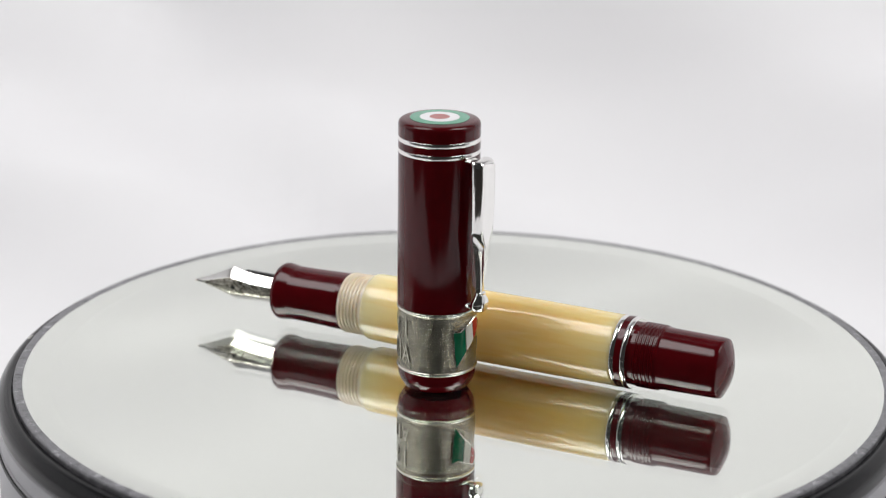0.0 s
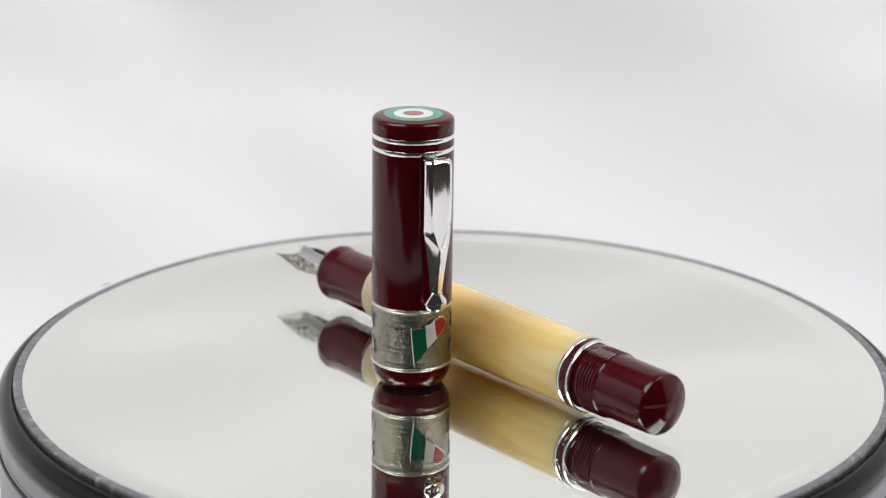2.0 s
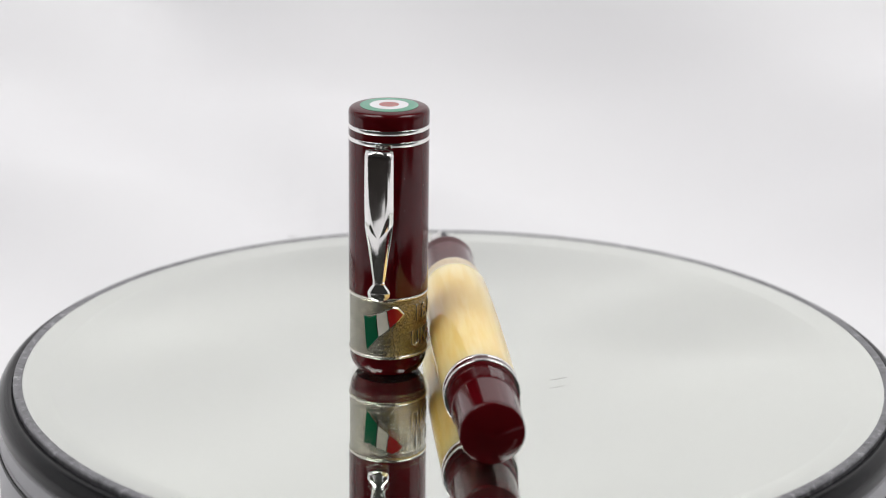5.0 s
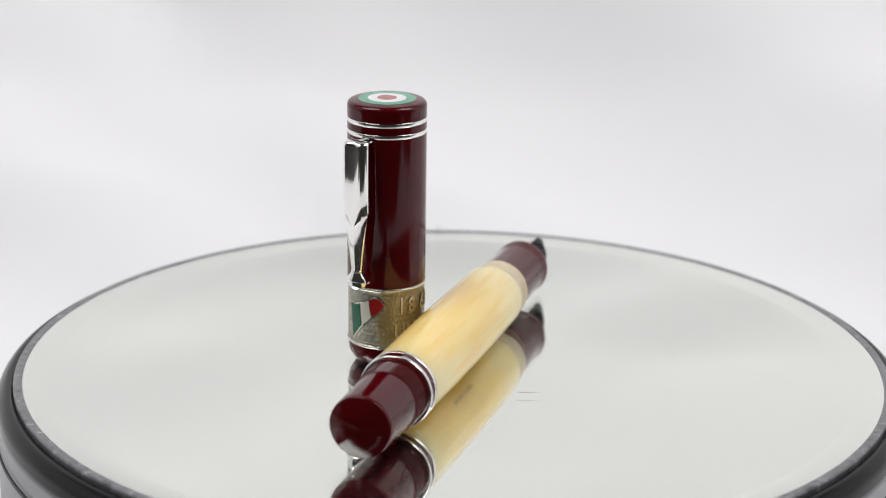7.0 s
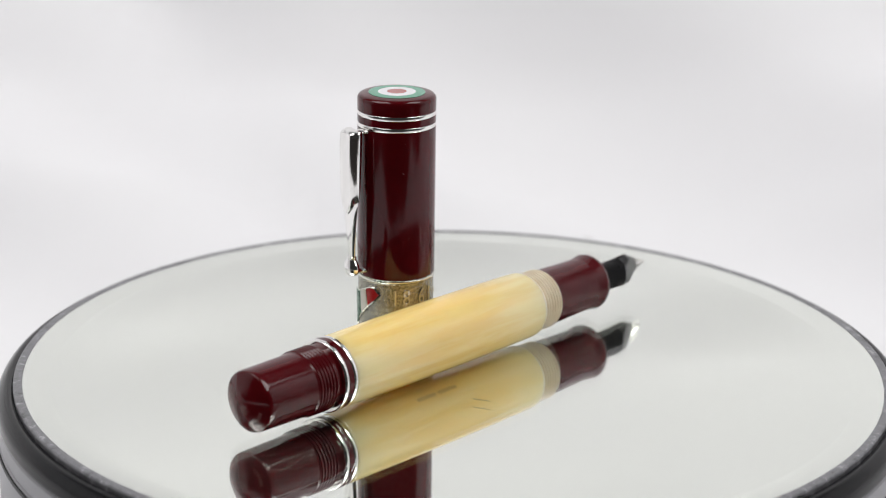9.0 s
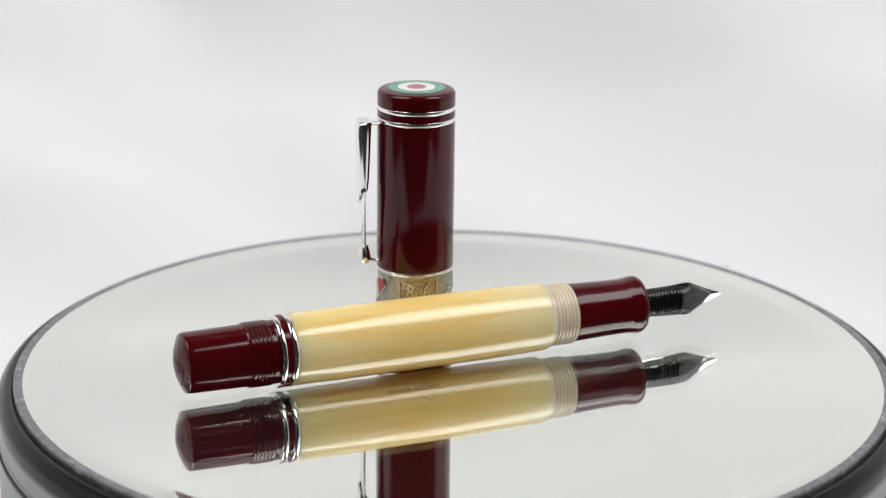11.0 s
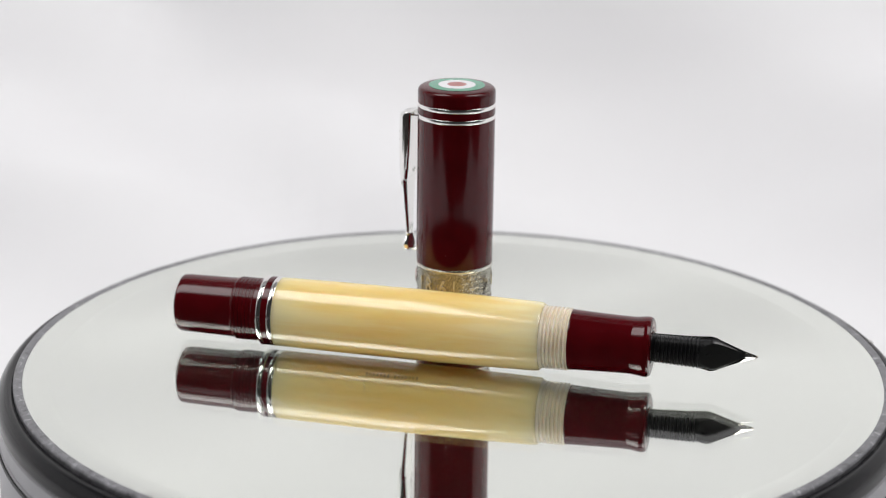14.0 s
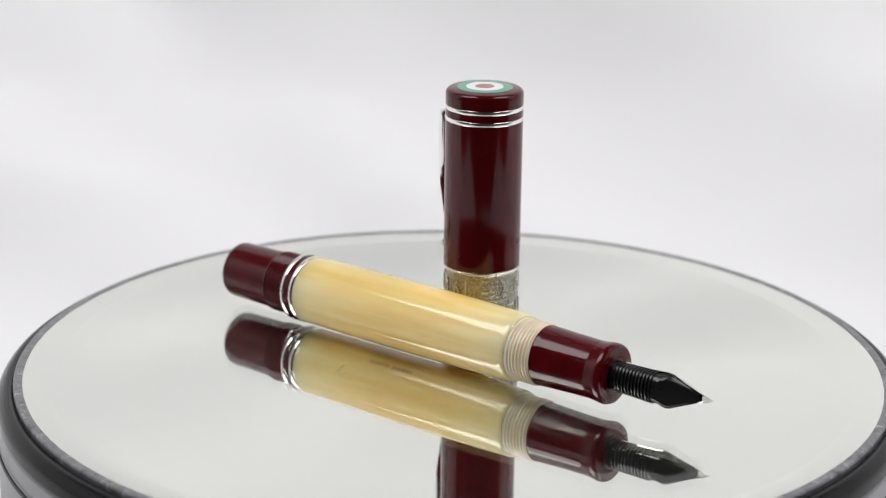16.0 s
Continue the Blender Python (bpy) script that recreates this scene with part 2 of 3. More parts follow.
# ---------------------------------------------------------------- the cloth sweep and the assumed tent
def backdrop():
    """White cloth: flat under the turntable, sweeping up behind it, with soft slanting folds."""
    bm = bmesh.new()
    across, deep = 190, 170
    # distance along the sheet -> (y, z)
    flat, bend, level, front = 0.11, 0.30, -0.052, -0.258
    rows = []
    for j in range(deep + 1):
        s = front + (1.36 - front) * j / deep
        if s < flat:
            y, z, ny, nz = s, level, 0, 1
        elif s < flat + bend * math.pi / 2 * 0.76:
            a = (s - flat) / bend
            y, z, ny, nz = flat + bend * math.sin(a), level + bend * (1 - math.cos(a)), -math.sin(a), math.cos(a)
        else:
            a = math.pi / 2 * 0.76
            rest = s - flat - bend * a
            y, z = flat + bend * math.sin(a) + rest * math.cos(a), level + bend * (1 - math.cos(a)) + rest * math.sin(a)
            ny, nz = -math.sin(a), math.cos(a)
        row = []
        for i in range(across + 1):
            x = (-0.95 + 1.9 * i / across) * glide([(-0.258, 0.26), (-0.12, 0.31), (-0.05, 0.48), (0.06, 0.95), (9, 0.95)], s) / 0.95
            slant = x * 0.62 + s * 0.78
            lift = 0.015 * noise.noise((slant * 8.0, (x - s) * 1.8, 0.3)) + 0.016 * noise.noise((slant * 17.0, (x - s) * 3.5, 4.0))
            lift -= 0.012 * math.exp(-((s + 2.0 * x - 0.0925) / 0.045) ** 2)
            lift -= 0.003 * math.exp(-((s + 0.7 * x - 0.230) / 0.020) ** 2)
            lift += 0.30 * min(0.08, max(0.0, s - 0.258))
            lift *= glide([(0.0, 1.0), (0.40, 1.0), (0.52, 0.18), (9, 0.18)], s)
            lift *= min(1.0, max(0.0, (s - 0.09) / 0.10))
            lift += 0.032 * min(1.0, max(0.0, (s - 0.09) / 0.10))
            ahead = y if y > 0 else y * (1 + 0.03 * math.sin(x * 31 + 1))
            row.append(bm.verts.new((x, ahead + ny * lift, z + nz * lift)))
        rows.append(row)
    for a, b in zip(rows, rows[1:]):
        for i in range(across):
            bm.faces.new((a[i], a[i + 1], b[i + 1], b[i]))
    ob = part("backdrop", bm, CLOTH, None, smooth=180)
    tagged(ob, "white cloth sweep with soft slanting folds behind the turntable", "backdrop", kind="structure")


def tent_wall(name, x):
    """An unseen white cloth side of an assumed light tent, added to bounce light."""
    bm = bmesh.new()
    rows = []
    for j in range(41):
        y = -0.30 + 1.45 * j / 40
        rows.append([bm.verts.new((x + 0.012 * noise.noise((y * 4, k * 0.3, x)), y, -0.05 + 1.10 * k / 20)) for k in range(21)])
    for a, b in zip(rows, rows[1:]):
        for k in range(20):
            bm.faces.new((a[k], a[k + 1], b[k + 1], b[k]))
    tagged(part(name, bm, CLOTH, None, smooth=180), "unseen white cloth side of an assumed light tent", "wall", kind="structure")


def desk():
    bm = bmesh.new()
    box(bm, (-1.2, -1.4, -0.090), (1.2, 1.0, -0.056))
    tagged(part("floor", bm, DESK, None), "dark desk top under the white cloth", "desk", kind="structure")


def tent_roof():
    # out of view: white sheet added overhead to bounce light onto the backdrop
    bm = bmesh.new()
    rows = []
    for j in range(31):
        y = 0.28 + 0.87 * j / 30
        rows.append([bm.verts.new((-0.94 + 1.88 * k / 30, y, 1.06 + 0.01 * noise.noise((y * 5, k * 0.2, 2.0)))) for k in range(31)])
    for a, b in zip(rows, rows[1:]):
        for k in range(30):
            bm.faces.new((a[k], a[k + 1], b[k + 1], b[k]))
    tagged(part("ceiling", bm, CLOTH, None, smooth=180), "unseen white cloth roof of an assumed light tent", "ceiling", kind="structure")


desk()
tent_roof()
backdrop()
tent_wall("wall_west", -0.93)
tent_wall("wall_east", 0.93)


# ---------------------------------------------------------------- the turntable
def turntable():
    base = thing("display_stand", pose(0, 0, -0.052), "pale grey round stand with a dark seam under the platter", "display stand")
    up = 5.2
    part("drum", lathe(rounded([(0, 3.0), (9.18, up - 1.00), (9.24, up - 1.03), (9.26, 0.5), (9.0, 0.0), (0, 0)], [0, 0, 0.05, 0.3, 0.1, 0]), 160), GREY_BASE, base)
    part("seam", lathe([(8.9, up - 1.05), (9.275, up - 1.05), (9.275, up - 1.13), (8.9, up - 1.13)], 160), DARK_GAP, base, "thin dark seam")
    tray = thing("turntable_platter", pose(0, 0, 0), "glossy black plastic turntable rim round the mirror", "turntable")
    outline = rounded([(8.70, -0.36), (8.935, -0.14), (9.07, -0.11), (9.25, -0.27), (9.28, -0.54), (9.21, -0.60), (0, -0.60)], [0, 0.03, 0.10, 0.14, 0.06, 0.03, 0])
    part("rim", lathe(outline, 200), BLACK_RIM, tray)
    part("collar", lathe([(0, -0.61), (9.20, -0.61), (9.24, -0.65), (9.25, -0.985), (0, -0.985)], 200), GREY_BASE, tray, "pale grey collar under the black rim")
    return tray


HAIR = ((0.02045, 0.01045), (0.02108, 0.01413))


def round_mirror():
    plate = thing("round_mirror", pose(0, 0, 0), "round mirror with a worn grey edge on a turntable", "mirror")
    part("silvering", lathe([(0, -0.084), (4, -0.084), (8.20, -0.084), (8.738, -0.040)], 256), SILVERING, plate, "bright silvered back of the mirror", 30)
    part("glass", lathe([(0, 0), (4, 0), (8.20, 0), (8.738, -0.029)], 256), GLASS, plate, "clear glass with a shallow bevel", 1)
    part("ground_edge", lathe(rounded([(8.740, -0.30), (8.740, -0.032), (8.75, -0.024), (8.905, -0.026), (8.925, -0.06), (8.91, -0.30)], 0.02), 256), GROUND_EDGE, plate, "grey ground edge with ragged dark marks")
    bm = bmesh.new()
    box(bm, (-0.0010, -0.0004, 0), (0.0010, 0.0004, 0.0001))
    ob = part("tape", bm, TAPE, plate, "small flake of clear tape")
    a = radians(175.5)
    ob.matrix_basis = pose(0.0892 * math.cos(a), 0.0892 * math.sin(a), 0.0003, 12, 4, math.degrees(a) + 84)
    bm = bmesh.new()
    chance = random.Random(7)
    for k in range(16):
        r, a, size = 0.086 * math.sqrt(chance.random()), chance.random() * 6.283, chance.uniform(0.00005, 0.00011)
        ball(bm, (r * math.cos(a), r * math.sin(a), size * 0.3), size, 0.4, 8)
    tagged(part("dust", bm, SPECK, plate, "a few specks of dust"), kind="stuff")
    bm = bmesh.new()
    for k in range(420):
        r, a, size = 0.080 * math.sqrt(chance.random()), chance.random() * 6.283, chance.uniform(0.00002, 0.00006)
        ball(bm, (r * math.cos(a), r * math.sin(a), size * 0.4), size, 0.5, 6)
    for k in range(26):
        r, a, way, long = 0.075 * math.sqrt(chance.random()), chance.random() * 6.283, chance.random() * 6.283, chance.uniform(0.0004, 0.0012)
        bend, wide = chance.uniform(-1.2, 1.2), 0.000018
        rows = []
        for j in range(6):
            d, turn = long * (j / 5 - 0.5), way + bend * j / 5
            x, y = r * math.cos(a) + d * math.cos(turn), r * math.sin(a) + d * math.sin(turn)
            rows.append([(x - wide * math.sin(way), y + wide * math.cos(way), 0.00001), (x + wide * math.sin(way), y - wide * math.cos(way), 0.00001), (x, y, 0.00004)])
        loft(rows, bm=bm)
    rows = []
    for j in range(13):
        u = j / 12
        x, y = HAIR[0][0] * (1 - u) + HAIR[1][0] * u, HAIR[0][1] * (1 - u) + HAIR[1][1] * u
        lean = 0.00016 * math.sin(u * 6.0)
        rows.append([(x + 0.00004 * math.cos(b) + lean, y + 0.00004 * math.cos(b) * 0.6 - lean * 0.4, 0.00005 + 0.00004 * math.sin(b)) for b in (0.0, 1.57, 3.14, 4.71)])
    part("hair", loft(rows), SPECK, plate, "short curved hair on the glass")
    tagged(part("lint", bm, LINT, plate, "pale fine dust and short fibres"), kind="stuff")
    return plate


TRAY, MIRROR = turntable(), round_mirror()


# ---------------------------------------------------------------- the pen
def thread(a, b, low, high, count, segments=128):
    """The outline of a turned screw thread from a to b along the pen."""
    out, step = [], (b - a) / count
    for k in range(count):
        z = a + k * step
        out += [(low, z), (low, z + step * 0.16), (high, z + step * 0.42), (high, z + step * 0.66), (low, z + step * 0.92)]
    return out + [(low, b)]


KNOB_END = [(0.594 * k / 16, -2.150 + 0.178 * (k / 16) ** 1.75) for k in range(17)]


def fountain_pen():
    """Along its own x axis: the filler knob at -x, the nib at +x."""
    pen = thing("fountain_pen", pose(0, 0, 0), "uncapped burgundy and marbled cream fountain pen lying on the mirror", "fountain pen")
    knob = rounded([*KNOB_END, (0.606, -1.89), (0.622, -0.76)], [0] * 16 + [0.028, 0.03, 0], 6)
    knob += thread(-0.74, -0.27, 0.636, 0.656, 6) + [(0.635, -0.24), (0.635, -0.16), (0.3, -0.16)]
    knob_ob = part("filler_knob", lathe(knob, along_x=True), BURGUNDY, pen, "burgundy filler knob with a turned thread and domed end")
    ring = rounded([(0.60, -0.055), (0.718, -0.055), (0.733, 0), (0.718, 0.055), (0.60, 0.055)], [0, 0.02, 0.03, 0.02, 0])
    for at in (-0.105, 0.125):
        part("trim_ring", lathe([(r, z + at) for r, z in ring], along_x=True), CHROME, pen, "polished silver trim ring")
    part("spacer", lathe([(0.5, -0.05), (0.718, -0.05), (0.720, 0.07), (0.5, 0.07)], along_x=True), BURGUNDY, pen, "burgundy spacer between the rings")
    barrel = [(0, 0.18), (0.708, 0.18), (0.718, 0.20)] + [(flow([(0.2, 0.718), (1.8, 0.730), (3.0, 0.7322), (4.2, 0.726), (5.62, 0.703)], z), z) for z in np.linspace(0.3, 5.62, 24)]
    barrel += [(0.694, 5.70), (0.664, 5.74), (0, 5.74)]
    barrel_ob = part("barrel", lathe(barrel, along_x=True), CREAM, pen, "marbled cream and honey resin barrel")
    part("threaded_collar", lathe([(0, 5.742), (0.640, 5.742), (0.640, 5.80)] + thread(5.82, 6.30, 0.605, 0.640, 6) + [(0.618, 6.32), (0, 6.32)], along_x=True), CLEAR, pen, "translucent cream threaded collar")
    grip = [(0.5, 6.322), (0.612, 6.322), (0.616, 6.34)] + [(glide([(6.3, 0.614), (6.9, 0.592), (7.3, 0.582), (7.6, 0.580), (7.74, 0.598), (7.84, 0.612)], z), z) for z in np.linspace(6.42, 7.84, 18)]
    grip += [(0.607, 7.90), (0.585, 7.945), (0.54, 7.964), (0.40, 7.964), (0.395, 7.95), (0.385, 7.95), (0.38, 7.966), (0.27, 7.966), (0.27, 7.6), (0, 7.6)]
    part("grip_section", lathe(grip, along_x=True), BURGUNDY, pen, "burgundy grip section with a flared lip")
    part("feed_housing", lathe([(0.2, 7.90), (0.335, 7.90), (0.335, 7.972), (0.2, 7.972)], along_x=True), EBONITE, pen, "black ring round the feed")
    nib_parts(pen)
    # the nib and its feed sag a little towards the point
    for ob in pen.children_recursive:
        if ob.name.split(".")[0] in ("nib", "etched_field", "slit", "breather_hole", "writing_point", "feed", "fin"):
            for v in ob.data.vertices:
                v.co.z -= 0.02 * max(0.0, v.co.x - 0.080)
    # a worn line of small writing along the barrel, drawn as bars
    for k in range(15):
        if k == 7:
            continue
        bm = bmesh.new()
        box(bm, (-0.00022, -0.00003, -0.00045), (0.00022, 0.00001, 0.00045))
        ob = part("engraved_bar", bm, WORN_WRITING, barrel_ob)
        x = 0.0215 + 0.00076 * k
        ob.matrix_basis = Matrix.Rotation(radians(-121.5), 4, "X") @ Matrix.Translation((x, flow([(0.002, 0.00718), (0.018, 0.00730), (0.030, 0.007322), (0.042, 0.00726)], x) + 0.00001, 0))
    # worn engraving on the domed end of the knob, drawn as small bars
    for k, tall in enumerate((0.0005, 0.0007, 0.0007, 0.0006, 0.0007, 0.0007)):
        bm = bmesh.new()
        box(bm, (-0.00003, -0.00020, -tall / 2), (0.00001, 0.00020, tall / 2))
        ob = part("engraved_bar", bm, ENGRAVED, knob_ob)
        a = radians(-152 + k * 9)
        ob.matrix_basis = Matrix.Translation((glide(KNOB_END, 0.42) * CM, 0.0042 * math.sin(a), 0.0042 * math.cos(a))) @ Matrix.Rotation(-a, 4, "X") @ Matrix.Rotation(radians(22), 4, "Y")
    return pen


def nib_outline(a):
    """Half the nib's width at a along the pen."""
    return glide([(7.7, 0.275), (8.2, 0.285), (8.7, 0.310), (8.98, 0.345), (9.12, 0.368), (9.22, 0.350), (9.40, 0.268), (9.60, 0.180), (9.80, 0.100), (9.98, 0.042), (10.05, 0.022)], a)


def nib_drop(u, half):
    """How far the nib falls away from its crest: a nearly flat middle between two slanting flanks."""
    past = max(0.0, abs(u) - 0.34)
    return half * (0.10 * u * u + 0.95 * past * past / (past + 0.07))


def nib_parts(pen):
    """The nib faces +y (its feed faces -y); both are curved sheets and blocks round the pen's axis."""
    rows = []
    for a in np.linspace(7.72, 10.05, 46):
        half = nib_outline(a)
        crest = glide([(7.7, 0.285), (8.6, 0.290), (9.2, 0.270), (9.6, 0.225), (10.0, 0.185)], a)
        outer, inner = [], []
        for k in range(33):
            u = -1 + k / 16
            w = u * half
            drop = nib_drop(w / nib_outline(a), nib_outline(a))
            outer.append((a * CM, (crest - drop) * CM, w * CM))
            inner.append((a * CM, (crest - drop - 0.030) * CM, w * CM * 0.985))
        rows.append(outer + inner[::-1])
    nib = part("nib", loft(rows), STEEL, pen, "polished steel nib with engraved scrolls")
    # the etched field, slit and breather hole lie on the nib's crest
    rows = []
    for a in np.linspace(8.05, 9.80, 34):
        half = nib_outline(a) * glide([(8.05, 0.40), (8.7, 0.46), (9.15, 0.54), (9.50, 0.50), (9.80, 0.34)], a)
        crest = glide([(7.7, 0.285), (8.6, 0.290), (9.2, 0.270), (9.6, 0.225), (10.0, 0.185)], a)
        outer, inner = [], []
        for k in range(9):
            w = (-1 + k / 4) * half
            drop = nib_drop(w / nib_outline(a), nib_outline(a))
            outer.append((a * CM, (crest - drop + 0.004) * CM, w * CM))
            inner.append((a * CM, (crest - drop - 0.006) * CM, w * CM))
        rows.append(outer + inner[::-1])
    part("etched_field", loft(rows), ETCHED, nib, "dark etched scrollwork")
    rows = []
    for a in np.linspace(9.05, 10.04, 16):
        crest = glide([(7.7, 0.285), (8.6, 0.290), (9.2, 0.270), (9.6, 0.225), (10.0, 0.185)], a)
        rows.append([(a * CM, (crest + d) * CM, w * CM) for d, w in ((0.007, -0.006), (0.007, 0.006), (-0.01, 0.006), (-0.01, -0.006))])
    part("slit", loft(rows), SLIT, nib, "fine dark slit")
    bm = lathe([(0, 0), (0.042, 0), (0.042, 0.02), (0, 0.02)], 24)
    bmesh.ops.rotate(bm, verts=bm.verts, matrix=Matrix.Rotation(radians(-90), 3, "X"))
    bmesh.ops.translate(bm, verts=bm.verts, vec=(9.04 * CM, 0.265 * CM, 0))
    part("breather_hole", bm, SLIT, nib, "dark round breather hole")
    bm = bmesh.new()
    ball(bm, (10.03 * CM, 0.172 * CM, 0), 0.025 * CM, 1.0, 16)
    part("writing_point", bm, IRIDIUM, nib, "small bright writing point")
    # feed: a round finned block that flattens to a faceted, pointed blade under the nib
    rows = []
    for a in [*np.linspace(7.6, 8.94, 20), *np.linspace(8.97, 9.78, 28)]:
        half = glide([(7.6, 0.262), (8.94, 0.285), (9.04, 0.312), (9.16, 0.336), (9.26, 0.318), (9.36, 0.272), (9.55, 0.178), (9.70, 0.095), (9.78, 0.045)], a)
        depth = glide([(7.6, 0.255), (8.94, 0.235), (9.04, 0.195), (9.3, 0.085), (9.78, -0.135)], a)
        back = glide([(7.6, 0.02), (8.9, 0.02), (9.2, 0.04), (9.5, 0.10), (9.78, 0.16)], a)
        flat = glide([(8.90, 0.0), (9.06, 1.0)], a)
        shelf = glide([(9.0, 0.62), (9.2, 0.80), (9.78, 0.84)], a)
        row = []
        for k in range(25):
            u = math.pi * k / 24
            w = -math.cos(u)
            edge = max(0.0, (abs(w) - shelf) / (1 - shelf))
            y = (1 - flat) * (back - (depth + back) * math.sin(u) ** 0.5) + flat * (-depth + (depth + back) * (0.55 * edge + 0.45 * edge ** 6))
            row.append((a * CM, y * CM, w * half * CM))
        rows.append(row)
    feed = part("feed", loft(rows), EBONITE, pen, "black finned plastic feed with a faceted pointed end", 24)
    for k in range(12):
        a = 8.04 + k * 0.076
        rows = []
        for step in (0, 0.006, 0.028, 0.034):
            grow = 0.004 if step in (0, 0.034) else 0.034
            rows.append([((a + step) * CM, (0.02 - (0.250 + 0.02 + grow) * math.sin(math.pi * j / 20) ** 0.6) * CM, -(0.266 + 0.0022 * k + grow * 0.7) * math.cos(math.pi * j / 20) * CM) for j in range(21)])
        part("fin", loft(rows), EBONITE, feed)


WORN_WRITING = plain("worn_writing", (0.42, 0.29, 0.11), 0.5)
ENGRAVED = plain("engraved_burgundy", (0.10, 0.014, 0.015), 0.6)
PEN = fountain_pen()


# ---------------------------------------------------------------- the cap
TOP = 5.458


def round_the_cap(bm, radius, grow=0.0):
    """Bends a flat mesh (x along the girth, y up, z out; centimetres) round the cap's axis, in metres."""
    for v in bm.verts:
        a, r = v.co.x / radius, radius + v.co.z + grow
        v.co = Vector((r * math.cos(a), r * math.sin(a), v.co.y)) * CM
    return bm


def flag_piece(outline, thick=0.022):
    """A bevelled enamel field on the band: outline of (degrees, height) round the cap."""
    bm = bmesh.new()
    pts = [Vector((radians(a) * 0.79, z, 0)) for a, z in outline]
    middle = sum(pts, Vector()) / len(pts)
    face = bm.faces.new([bm.verts.new(p) for p in pts])
    bmesh.ops.triangulate(bm, faces=[face])
    bmesh.ops.subdivide_edges(bm, edges=bm.edges, cuts=5, use_grid_fill=True)
    out = bmesh.ops.extrude_face_region(bm, geom=list(bm.faces))
    for v in [g for g in out["geom"] if isinstance(g, bmesh.types.BMVert)]:
        v.co = middle + (v.co - middle) * 0.97 + Vector((0, 0, thick))
    return round_the_cap(bm, 0.79)


def letters(text, places, height, band):
    """Raised narrow cast letters round the band, each a mesh of its own, at the given degrees."""
    font = bpy.data.curves.new("letters", "FONT")
    for sign, place in zip(text, places):
        font.body, font.size, font.extrude, font.bevel_depth = sign, 0.46, 0.004, 0.007
        font.align_x = "CENTER"
        holder = bpy.data.objects.new("letters", font)
        scene.collection.objects.link(holder)
        bpy.context.view_layer.update()
        mesh = bpy.data.meshes.new_from_object(holder.evaluated_get(bpy.context.evaluated_depsgraph_get()))
        bpy.data.objects.remove(holder)
        bm = bmesh.new()
        bm.from_mesh(mesh)
        bpy.data.meshes.remove(mesh)
        for v in bm.verts:
            v.co = Vector((v.co.x * 0.74 + radians(place) * 0.79, v.co.y + height, v.co.z))
        bmesh.ops.subdivide_edges(bm, edges=[e for e in bm.edges if e.calc_length() > 0.09], cuts=2)
        part("letter", round_the_cap(bm, 0.786, 0.002), CAST_LETTER, band)


def spaced(text, first, last):
    """The degrees of each letter of a line, narrow letters closer, and the letters themselves without spaces."""
    wide = [0.5 if sign == "I" else 0.4 if sign in "' " else 1.0 for sign in text]
    at = [sum(wide[:k]) + wide[k] / 2 for k in range(len(text))]
    step = (last - first) / (at[-1] - at[0])
    kept = [(sign, first + (a - at[0]) * step) for sign, a in zip(text, at) if sign != " "]
    return "".join(sign for sign, _ in kept), [a for _, a in kept]


